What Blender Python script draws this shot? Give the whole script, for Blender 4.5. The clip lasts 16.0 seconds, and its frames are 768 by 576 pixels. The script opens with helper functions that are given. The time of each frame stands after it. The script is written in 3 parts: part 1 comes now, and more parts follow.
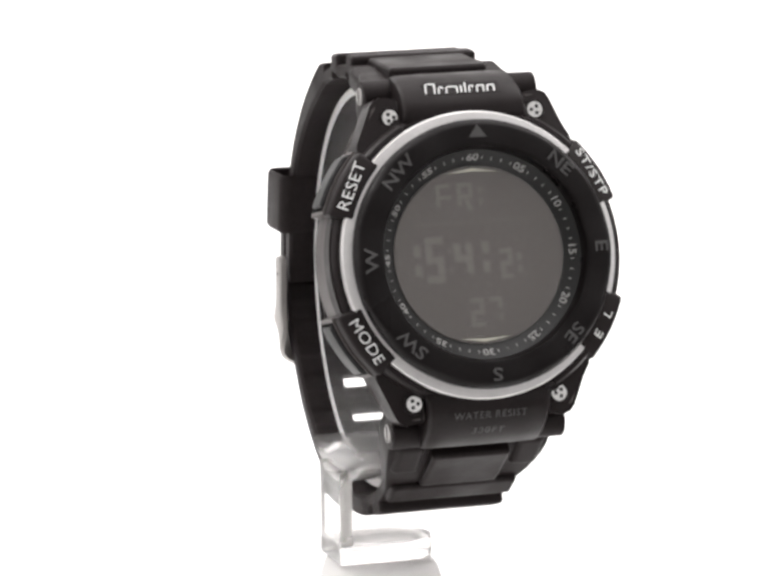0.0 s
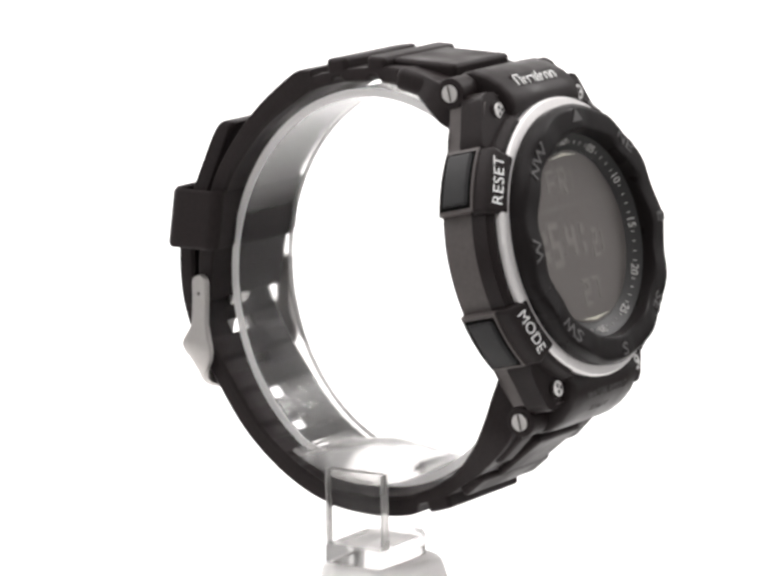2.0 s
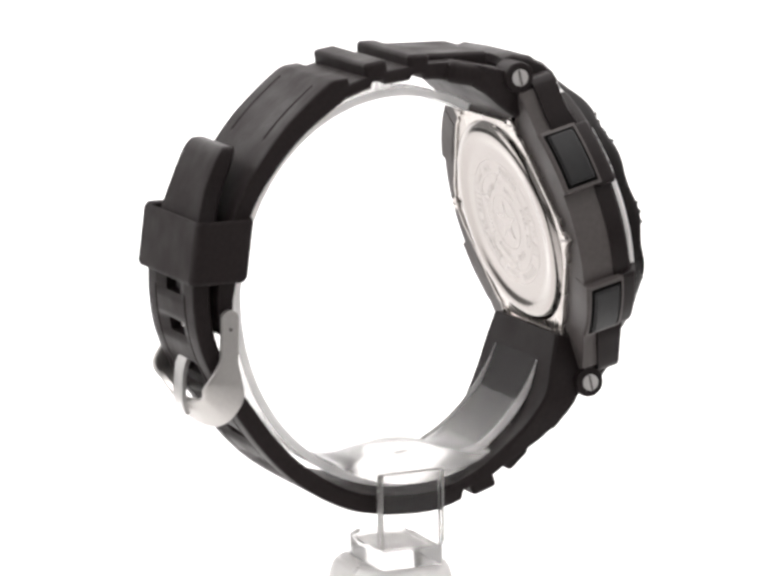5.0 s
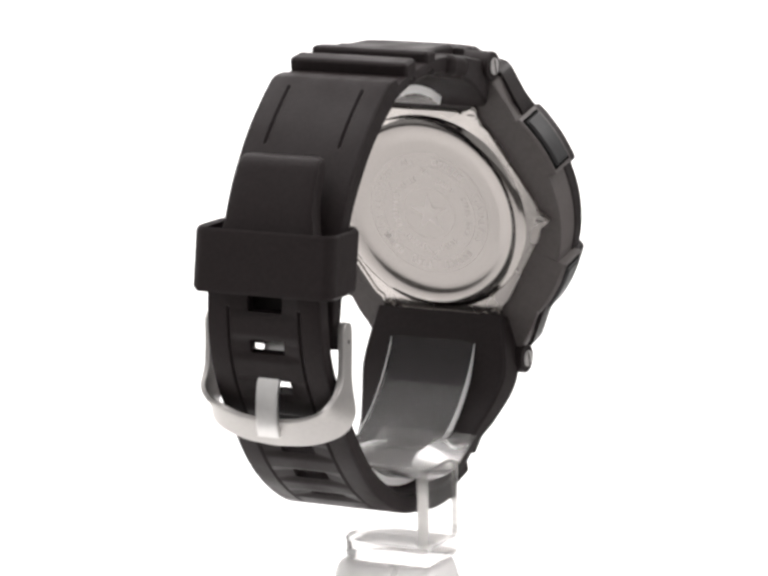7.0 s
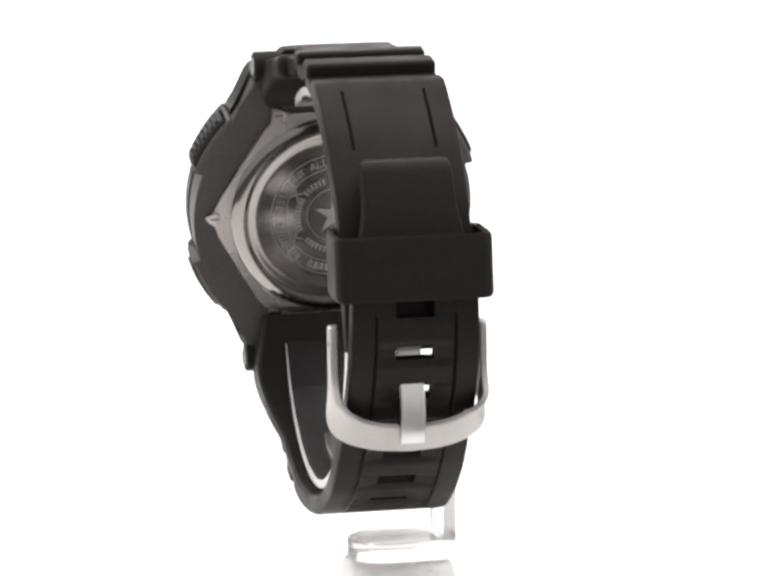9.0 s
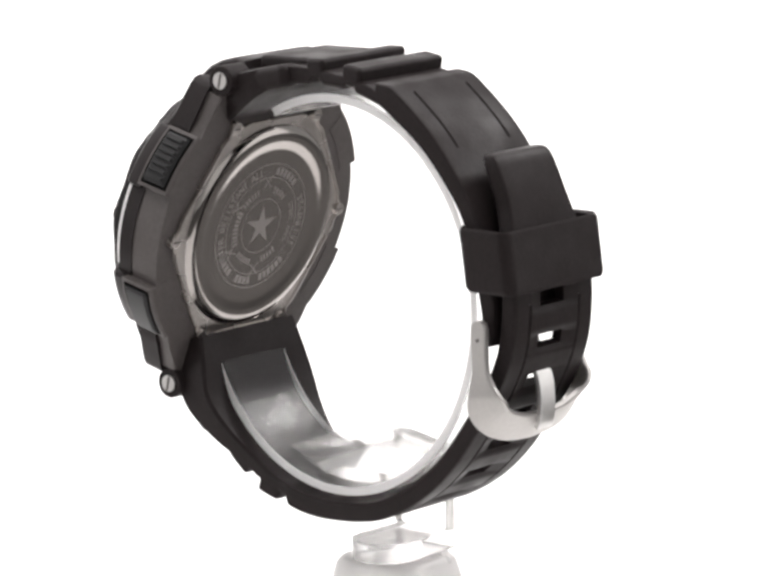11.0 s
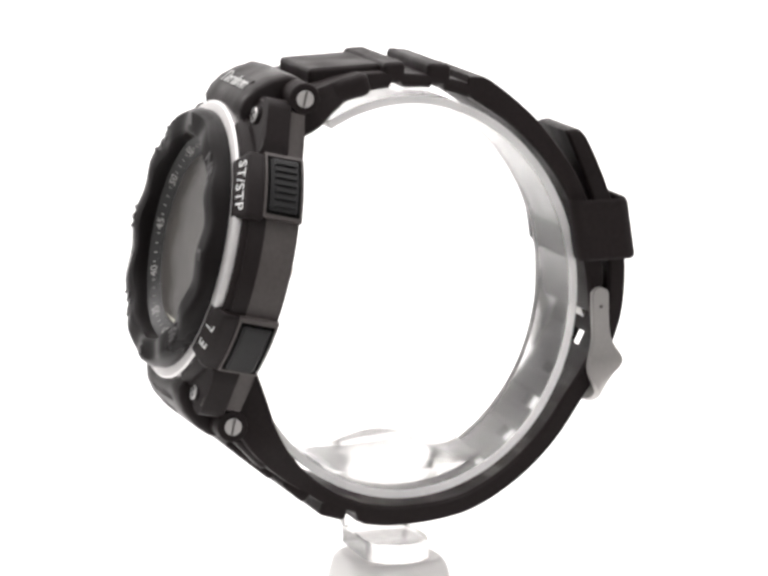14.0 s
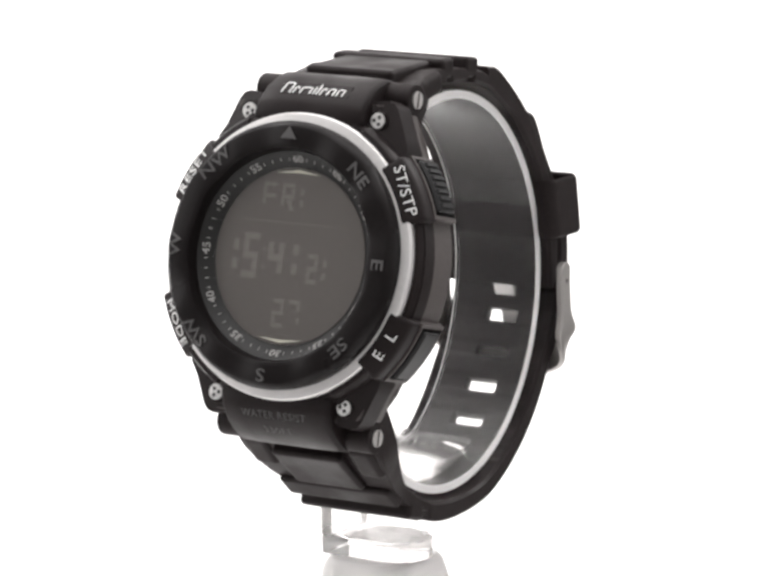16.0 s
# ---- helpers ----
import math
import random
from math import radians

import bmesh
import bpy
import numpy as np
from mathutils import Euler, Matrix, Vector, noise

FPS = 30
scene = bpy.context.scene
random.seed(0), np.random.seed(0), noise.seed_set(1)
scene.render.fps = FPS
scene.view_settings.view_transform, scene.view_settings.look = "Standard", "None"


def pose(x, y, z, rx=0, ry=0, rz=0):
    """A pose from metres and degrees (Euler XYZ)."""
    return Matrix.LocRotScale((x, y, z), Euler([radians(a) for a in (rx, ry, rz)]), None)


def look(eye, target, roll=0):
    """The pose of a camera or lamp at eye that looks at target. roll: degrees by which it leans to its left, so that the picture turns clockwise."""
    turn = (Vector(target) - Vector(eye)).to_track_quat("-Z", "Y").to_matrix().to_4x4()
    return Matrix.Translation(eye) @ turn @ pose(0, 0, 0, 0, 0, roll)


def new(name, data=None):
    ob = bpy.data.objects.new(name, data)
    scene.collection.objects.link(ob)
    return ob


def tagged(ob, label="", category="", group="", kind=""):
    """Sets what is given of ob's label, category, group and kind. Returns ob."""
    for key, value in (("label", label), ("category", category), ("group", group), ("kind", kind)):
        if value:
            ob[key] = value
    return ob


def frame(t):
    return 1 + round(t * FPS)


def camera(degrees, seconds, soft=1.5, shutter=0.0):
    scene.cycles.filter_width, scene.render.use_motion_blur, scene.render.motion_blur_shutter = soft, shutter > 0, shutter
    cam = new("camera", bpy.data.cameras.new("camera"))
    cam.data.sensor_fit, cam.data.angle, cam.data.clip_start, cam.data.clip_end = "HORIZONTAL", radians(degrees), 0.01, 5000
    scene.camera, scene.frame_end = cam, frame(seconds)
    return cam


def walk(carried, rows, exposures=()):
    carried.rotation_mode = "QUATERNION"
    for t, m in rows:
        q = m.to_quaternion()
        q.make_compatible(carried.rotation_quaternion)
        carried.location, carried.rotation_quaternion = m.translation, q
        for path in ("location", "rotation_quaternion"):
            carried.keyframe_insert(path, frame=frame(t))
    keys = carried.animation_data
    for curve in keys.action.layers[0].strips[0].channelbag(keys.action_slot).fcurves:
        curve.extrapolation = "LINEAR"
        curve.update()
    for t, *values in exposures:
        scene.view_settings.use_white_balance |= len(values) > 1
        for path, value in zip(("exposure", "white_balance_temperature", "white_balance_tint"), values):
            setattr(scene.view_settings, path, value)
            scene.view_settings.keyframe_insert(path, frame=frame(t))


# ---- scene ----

# A digital sports watch on a clear acrylic display stand, turning on a white sweep.
# Millimetres are used while modelling; MM turns them into metres.
MM = 0.001
LIFT = 0.100          # height of the rig's origin above the white floor
AXIS = 17.70          # degrees by which the watch is turned at the start
RATE = 19.338         # degrees a second
TILT = radians(13.8)  # lean of the dial
SIDE = 4.15           # the watch sits off the turning axis by this

# ---- camera ----
cam = camera(10.48, 16.0, soft=3.2)
EYE = Vector((0.0, -0.70754, 0.13338 + LIFT))
AIM = EYE + Vector((-0.000662, 0.982690, -0.185256))
walk(cam, [(0.0, look(EYE, AIM, -0.609)), (16.0, look(EYE, AIM, -0.609))])

# ---- light ----
world = bpy.data.worlds.new("studio")
scene.world = world
world.use_nodes = True
world.node_tree.nodes["Background"].inputs["Color"].default_value = (1.0, 0.985, 0.975, 1)
world.node_tree.nodes["Background"].inputs["Strength"].default_value = 0.50


def softbox(name, eye, target, sx, sy, watts):
    data = bpy.data.lights.new(name, "AREA")
    data.shape, data.size, data.size_y, data.energy = "RECTANGLE", sx, sy, watts
    data.color = (1.0, 0.972, 0.965)
    ob = new(name, data)
    ob.matrix_world = look(eye, target)
    return ob


softbox("softbox_top", (0.0, 0.15, 1.1), (0.0, 0.1, 0.0), 1.5, 1.5, 19)
softbox("softbox_left", (-0.95, 0.08, 0.32), (0, 0, 0.12), 0.64, 0.7, 2.8)
softbox("softbox_right", (0.95, 0.01, 0.32), (0, 0, 0.12), 0.52, 0.75, 1.6)
softbox("softbox_front", (0.64, -0.71, 0.34), (0, 0, 0.12), 0.72, 0.65, 0.68)
softbox("backdrop_light_left", (-1.0, 0.7, 1.0), (-0.2, 1.4, 0.3), 0.5, 0.5, 16)
softbox("backdrop_light_right", (1.0, 0.7, 1.0), (0.2, 1.4, 0.3), 0.5, 0.5, 16)


# ---- materials ----
def material(name, colour, rough=0.5, metal=0.0, spec=0.5, grain=0.0, scale=900.0, bump=0.0, transmit=0.0, ior=1.45, coat=0.0, wear=0.0, stretch=(1, 1, 1)):
    m = bpy.data.materials.new(name)
    m.use_nodes = True
    nt = m.node_tree
    b = nt.nodes["Principled BSDF"]
    b.inputs["Base Color"].default_value = (*colour, 1)
    b.inputs["Roughness"].default_value = rough
    b.inputs["Metallic"].default_value = metal
    b.inputs["Specular IOR Level"].default_value = spec
    b.inputs["Transmission Weight"].default_value = transmit
    b.inputs["IOR"].default_value = ior
    b.inputs["Coat Weight"].default_value = coat
    if grain or bump or wear:
        co = nt.nodes.new("ShaderNodeTexCoord")
        mp = nt.nodes.new("ShaderNodeMapping")
        mp.inputs["Scale"].default_value = stretch
        nt.links.new(co.outputs["Object"], mp.inputs["Vector"])
        fine = nt.nodes.new("ShaderNodeTexNoise")
        fine.inputs["Scale"].default_value = scale
        fine.inputs["Detail"].default_value = 3
        nt.links.new(mp.outputs["Vector"], fine.inputs["Vector"])
        broad = nt.nodes.new("ShaderNodeTexNoise")
        broad.inputs["Scale"].default_value = 120
        broad.inputs["Detail"].default_value = 2
        nt.links.new(mp.outputs["Vector"], broad.inputs["Vector"])
        if grain:
            ramp = nt.nodes.new("ShaderNodeMapRange")
            ramp.inputs["To Min"].default_value = 1 - grain
            ramp.inputs["To Max"].default_value = 1 + grain
            nt.links.new(fine.outputs["Fac"], ramp.inputs["Value"])
            mix = nt.nodes.new("ShaderNodeMix")
            mix.data_type, mix.blend_type = "RGBA", "MULTIPLY"
            mix.inputs["Factor"].default_value = 1
            mix.inputs["A"].default_value = (*colour, 1)
            nt.links.new(ramp.outputs["Result"], mix.inputs["B"])
            nt.links.new(mix.outputs["Result"], b.inputs["Base Color"])
        if wear:
            r2 = nt.nodes.new("ShaderNodeMapRange")
            r2.inputs["From Min"].default_value, r2.inputs["From Max"].default_value = 0.3, 0.7
            r2.inputs["To Min"].default_value = max(rough - wear, 0.02)
            r2.inputs["To Max"].default_value = min(rough + wear, 1)
            nt.links.new(broad.outputs["Fac"], r2.inputs["Value"])
            nt.links.new(r2.outputs["Result"], b.inputs["Roughness"])
        if bump:
            bp = nt.nodes.new("ShaderNodeBump")
            bp.inputs["Strength"].default_value = bump
            bp.inputs["Distance"].default_value = 0.00015
            nt.links.new(fine.outputs["Fac"], bp.inputs["Height"])
            nt.links.new(bp.outputs["Normal"], b.inputs["Normal"])
    return m


RUBBER = material("black_resin", (0.0155, 0.0116, 0.0118), 0.50, spec=0.155, grain=0.3, bump=0.25, wear=0.12, scale=1500)
SHELL = material("black_shell", (0.0148, 0.0112, 0.0114), 0.44, spec=0.165, grain=0.25, bump=0.18, wear=0.12, scale=1500)
BEZEL = material("black_bezel", (0.0095, 0.0078, 0.0080), 0.36, spec=0.13, grain=0.25, bump=0.10, wear=0.14, scale=1500)
GREY = material("charcoal_case", (0.078, 0.0685, 0.0665), 0.46, spec=0.3, grain=0.18, bump=0.12, wear=0.1, scale=1200)
KEY = material("charcoal_button", (0.0165, 0.0163, 0.0170), 0.45, spec=0.28, grain=0.2, bump=0.12, wear=0.08)
SILVER = material("silver_ring", (0.68, 0.665, 0.66), 0.42, metal=0.45, grain=0.10, wear=0.10)
STEEL = material("steel", (0.52, 0.49, 0.468), 0.27, metal=1.0, grain=0.08, wear=0.08, scale=1400)
BRUSHED = material("brushed_steel", (0.335, 0.314, 0.30), 0.12, metal=1.0, grain=0.06, bump=0.015, wear=0.03, scale=2600, stretch=(1, 0.06, 1))
BUCKLE = material("satin_steel", (0.42, 0.405, 0.392), 0.42, metal=0.85, grain=0.08, wear=0.08, scale=1400)
PIN = material("satin_pin", (0.50, 0.485, 0.475), 0.55, metal=0.75, grain=0.08)
SCREW = material("bright_screw", (0.66, 0.65, 0.64), 0.36, metal=0.9, grain=0.08, wear=0.1)
ETCH = material("etched_steel", (0.385, 0.36, 0.345), 0.30, metal=1.0, grain=0.1)
ENGRAVE = material("engraved_steel", (0.16, 0.15, 0.145), 0.55, metal=1.0, grain=0.1)
WHITE = material("white_print", (0.80, 0.80, 0.79), 0.55, grain=0.05)
GHOST = material("grey_print", (0.068, 0.065, 0.065), 0.5, grain=0.1)
PALE = material("pale_print", (0.35, 0.34, 0.33), 0.5, grain=0.1)
DIAL = material("black_dial", (0.012, 0.0115, 0.0115), 0.5, grain=0.15)
PANEL = material("display_panel", (0.128, 0.117, 0.110), 0.30, metal=0.46, spec=0.16, grain=0.03, scale=150)
SEGMENT = material("display_segment", (0.176, 0.162, 0.152), 0.33, metal=0.42, spec=0.16, grain=0.05)
GLINT = material("painted_glint", (0.62, 0.60, 0.50), 0.4, grain=0.05)
# Near-black, with the shade inside the button gaps put into the colour.
GAP = material("gap_shade", (0.004, 0.0038, 0.0038), 0.8, spec=0.05, grain=0.1)


def thin_glass():
    m = bpy.data.materials.new("crystal")
    m.use_nodes = True
    nt = m.node_tree
    nt.nodes.remove(nt.nodes["Principled BSDF"])
    clear, gloss = nt.nodes.new("ShaderNodeBsdfTransparent"), nt.nodes.new("ShaderNodeBsdfGlossy")
    gloss.inputs["Roughness"].default_value = 0.03
    facing, mix = nt.nodes.new("ShaderNodeLayerWeight"), nt.nodes.new("ShaderNodeMixShader")
    facing.inputs["Blend"].default_value = 0.5
    steep, gain = nt.nodes.new("ShaderNodeMath"), nt.nodes.new("ShaderNodeMath")
    steep.operation, steep.inputs[1].default_value = "POWER", 5.0
    gain.operation, gain.inputs[1].default_value, gain.inputs[2].default_value = "MULTIPLY_ADD", 0.6, 0.012
    nt.links.new(facing.outputs["Facing"], steep.inputs[0])
    nt.links.new(steep.outputs["Value"], gain.inputs[0])
    nt.links.new(gain.outputs["Value"], mix.inputs["Fac"])
    nt.links.new(clear.outputs["BSDF"], mix.inputs[1])
    nt.links.new(gloss.outputs["BSDF"], mix.inputs[2])
    nt.links.new(mix.outputs["Shader"], nt.nodes["Material Output"].inputs["Surface"])
    return m


GLASS = thin_glass()
ACRYLIC = material("clear_acrylic", (0.965, 0.96, 0.957), 0.2, transmit=0.985, ior=1.2, grain=0.02, wear=0.06, bump=0.05, scale=350)
CLOUDY = material("cloudy_acrylic", (0.80, 0.79, 0.782), 0.16, transmit=0.94, ior=1.22, grain=0.05, wear=0.1, bump=0.12, scale=260)
HAZY = material("hazy_acrylic", (0.955, 0.95, 0.945), 0.04, transmit=0.98, ior=1.22, grain=0.03, wear=0.04)
# Near-white colour carries the highlight along the cuff's edges.
EDGE = material("highlight_edge_acrylic", (0.99, 0.985, 0.98), 0.35, transmit=0.52, ior=1.15, grain=0.03)
OUTLINE_GREY = material("grey_outline_acrylic", (0.80, 0.79, 0.78), 0.22, transmit=0.8, ior=1.3, grain=0.04, wear=0.08)
FROST = material("frosted_acrylic", (0.82, 0.805, 0.795), 0.35, transmit=0.30, ior=1.3, grain=0.03, wear=0.1)
SWEEP = material("white_paper", (0.92, 0.915, 0.91), 0.85, spec=0.2, grain=0.01, scale=60)


# ---- mesh helpers ----
CASE = Matrix(((1, 0, 0, SIDE), (0, math.sin(TILT), -math.cos(TILT), 0), (0, math.cos(TILT), math.sin(TILT), 0), (0, 0, 0, 1)))
CASE = CASE @ Matrix.Translation((0, 2.64, 0))      # x to 3 o'clock, y to 12 o'clock, z out of the dial
RIG = Matrix(((1, 0, 0, 0), (0, -1, 0, 0), (0, 0, 1, 0), (0, 0, 0, 1)))   # u across, v to the front, z up


def part(name, bm, mat, parent, label="", space=None, smooth=35):
    """One mesh under a thing or a part, modelled in millimetres in the given space."""
    if space is not None:
        bmesh.ops.transform(bm, matrix=space, verts=bm.verts)
    bmesh.ops.scale(bm, vec=(MM, MM, MM), verts=bm.verts)
    bmesh.ops.recalc_face_normals(bm, faces=bm.faces)
    for e in bm.edges:
        e.smooth = len(e.link_faces) == 2 and e.calc_face_angle(0) < radians(smooth)
    for f in bm.faces:
        f.smooth = True
    me = bpy.data.meshes.new(name)
    bm.to_mesh(me)
    bm.free()
    me.materials.append(mat)
    ob = new(name, me)
    ob.parent = parent
    ob.modifiers.new("flat_faces", "WEIGHTED_NORMAL").keep_sharp = True
    if label:
        tagged(ob, label)
    return ob


def prism(points, n0, n1, bevel=0.0, seg=2, top_only=False):
    bm = bmesh.new()
    low = [bm.verts.new((x, y, n0)) for x, y in points]
    high = [bm.verts.new((x, y, n1)) for x, y in points]
    k = len(points)
    bm.faces.new(low[::-1])
    bm.faces.new(high)
    for i in range(k):
        bm.faces.new((low[i], low[(i + 1) % k], high[(i + 1) % k], high[i]))
    if bevel:
        edges = [e for e in bm.edges if abs(e.verts[0].co.z - n1) < 1e-6 and abs(e.verts[1].co.z - n1) < 1e-6]
        if not top_only:
            edges += [e for e in bm.edges if e not in edges and abs(e.verts[0].co.z - n0) < 1e-6 and abs(e.verts[1].co.z - n0) < 1e-6]
        bmesh.ops.bevel(bm, geom=edges, offset=bevel, segments=seg, affect="EDGES", profile=0.6)
    return bm


def box(x0, x1, y0, y1, z0, z1, bevel=0.3, seg=2):
    bm = bmesh.new()
    bmesh.ops.create_cube(bm, size=1, matrix=Matrix.Translation(((x0 + x1) / 2, (y0 + y1) / 2, (z0 + z1) / 2)) @ Matrix.Diagonal((x1 - x0, y1 - y0, z1 - z0, 1)))
    if bevel:
        bmesh.ops.bevel(bm, geom=bm.edges[:], offset=bevel, segments=seg, affect="EDGES", profile=0.6)
    return bm


def lathe(profile, steps=96, start=0.0, stop=360.0, wobble=None):
    """Turn a closed (radius, height) profile about z; wobble(angle) lifts the points that lie high."""
    bm = bmesh.new()
    full = stop - start >= 359.9
    count = steps if full else steps + 1
    rings = []
    for i in range(count):
        a = radians(start + (stop - start) * i / steps)
        ring = []
        for p in profile:
            z = p[1] + (wobble(a) * p[2] if wobble and len(p) > 2 else 0)
            ring.append(bm.verts.new((p[0] * math.cos(a), p[0] * math.sin(a), z)))
        rings.append(ring)
    k = len(profile)
    for i in range(count if full else count - 1):
        a, b = rings[i], rings[(i + 1) % count]
        for j in range(k):
            bm.faces.new((a[j], b[j], b[(j + 1) % k], a[(j + 1) % k]))
    if not full:
        bm.faces.new(rings[0])
        bm.faces.new(rings[-1][::-1])
    return bm


def round_ends(bm, size):
    """Bevel the edges of the two end faces of a part turn."""
    bmesh.ops.recalc_face_normals(bm, faces=bm.faces)
    ends = [f for f in bm.faces if len(f.verts) > 4]
    bmesh.ops.bevel(bm, geom=list({e for f in ends for e in f.edges}), offset=size, segments=3, affect="EDGES", profile=0.5)


def disc(r, n0, n1, steps=48, bevel=0.15, x=0.0, y=0.0):
    return prism([(x + r * math.cos(2 * math.pi * i / steps), y + r * math.sin(2 * math.pi * i / steps)) for i in range(steps)], n0, n1, bevel)


def spline(points, steps):
    """A smooth curve through rows of numbers, as rows at even parameter steps."""
    rows = [np.array(p, float) for p in points]
    out = []
    for i in range(len(rows) - 1):
        p0, p1, p2, p3 = rows[max(i - 1, 0)], rows[i], rows[i + 1], rows[min(i + 2, len(rows) - 1)]
        for j in range(steps):
            t = j / steps
            out.append(0.5 * (2 * p1 + (p2 - p0) * t + (2 * p0 - 5 * p1 + 4 * p2 - p3) * t * t + (3 * p1 - p0 - 3 * p2 + p3) * t ** 3))
    out.append(rows[-1])
    return out


def lettering(text, size, m, spread=1.0, depth=0.06, bold=0.0):
    """Raised letters centred on the origin of m."""
    cu = bpy.data.curves.new("letters", "FONT")
    cu.body, cu.size, cu.align_x, cu.align_y = text, size, "CENTER", "CENTER"
    cu.extrude, cu.space_character, cu.resolution_u, cu.offset = depth, spread, 3, bold
    ob = bpy.data.objects.new("letters", cu)
    me = bpy.data.meshes.new_from_object(ob)
    bm = bmesh.new()
    bm.from_mesh(me)
    bpy.data.objects.remove(ob)
    bpy.data.curves.remove(cu)
    bpy.data.meshes.remove(me)
    bmesh.ops.transform(bm, matrix=m, verts=bm.verts)
    return bm


def turn(x, y, n, degrees, lean=0.0):
    return Matrix.Translation((x, y, n)) @ Matrix.Rotation(radians(degrees), 4, "Z") @ Matrix.Rotation(radians(lean), 4, "X")


def join(*parts):
    bm = bmesh.new()
    for p in parts:
        me = bpy.data.meshes.new("join")
        p.to_mesh(me)
        p.free()
        bm.from_mesh(me)
        bpy.data.meshes.remove(me)
    return bm


# ---- the white sweep ----
SWEEP_Z = -0.25       # paper set low to shape reflections, under a foot lengthened out of view


def backdrop():
    bm = bmesh.new()
    # Unseen front and side edges are placed by what the case back should reflect.
    line = [(-0.66, 0.0), (0.9, 0.0)]
    line += [(0.9 + 0.6 * math.sin(radians(a)), 0.6 - 0.6 * math.cos(radians(a))) for a in range(6, 91, 6)]
    line += [(1.5, 2.4)]
    rows = [[bm.verts.new((x, y, z + SWEEP_Z)) for y, z in line] for x in (-1.0, 0.5)]
    for i in range(len(line) - 1):
        bm.faces.new((rows[0][i], rows[1][i], rows[1][i + 1], rows[0][i + 1]))
    bmesh.ops.scale(bm, vec=(1000, 1000, 1000), verts=bm.verts)
    ob = part("backdrop", bm, SWEEP, None)
    tagged(ob, "seamless white paper sweep behind and below the stand", "backdrop", kind="structure")


backdrop()


def reflection_floor():
    # Added out of view, so that the case back reflects grey beyond the paper.
    ob = part("floor", box(-3000, 3000, -3000, 3000, -276, -254, 0), material("unseen_grey_floor", (0.13, 0.125, 0.122), 0.7, spec=0.2, grain=0.2, scale=40), None)
    tagged(ob, "unseen grey floor under the paper, added to darken reflections", "floor", kind="structure")


reflection_floor()


# ---- the watch ----
def watch_case(watch):
    # mid-case with its lugs
    half = [(12.6, 26.2), (15.2, 25.2), (17.0, 20.5), (18.8, 17.6)]
    half += [(25.0 * math.cos(radians(a)), 25.0 * math.sin(radians(a))) for a in range(36, -1, -4)]
    right = half + [(x, -y) for x, y in half[-2::-1]]
    outline = right + [(-x, y) for x, y in right[::-1]]
    case = part("case", prism(outline, 27.6, 34.6, 0.5), GREY, watch, "charcoal grey resin mid-case", CASE)
    # black shell above it
    outline = [(25.2 * math.cos(radians(3 * i)), 25.2 * math.sin(radians(3 * i))) for i in range(120)]
    part("shell", prism(outline, 33.4, 36.2, 0.9, 3, True), SHELL, case, "glossy black resin shell", CASE)
    part("collar", lathe([(21.0, 35.0), (25.1, 35.0), (24.9, 36.4), (24.3, 37.1), (21.0, 37.15)]), SHELL, case, space=CASE)


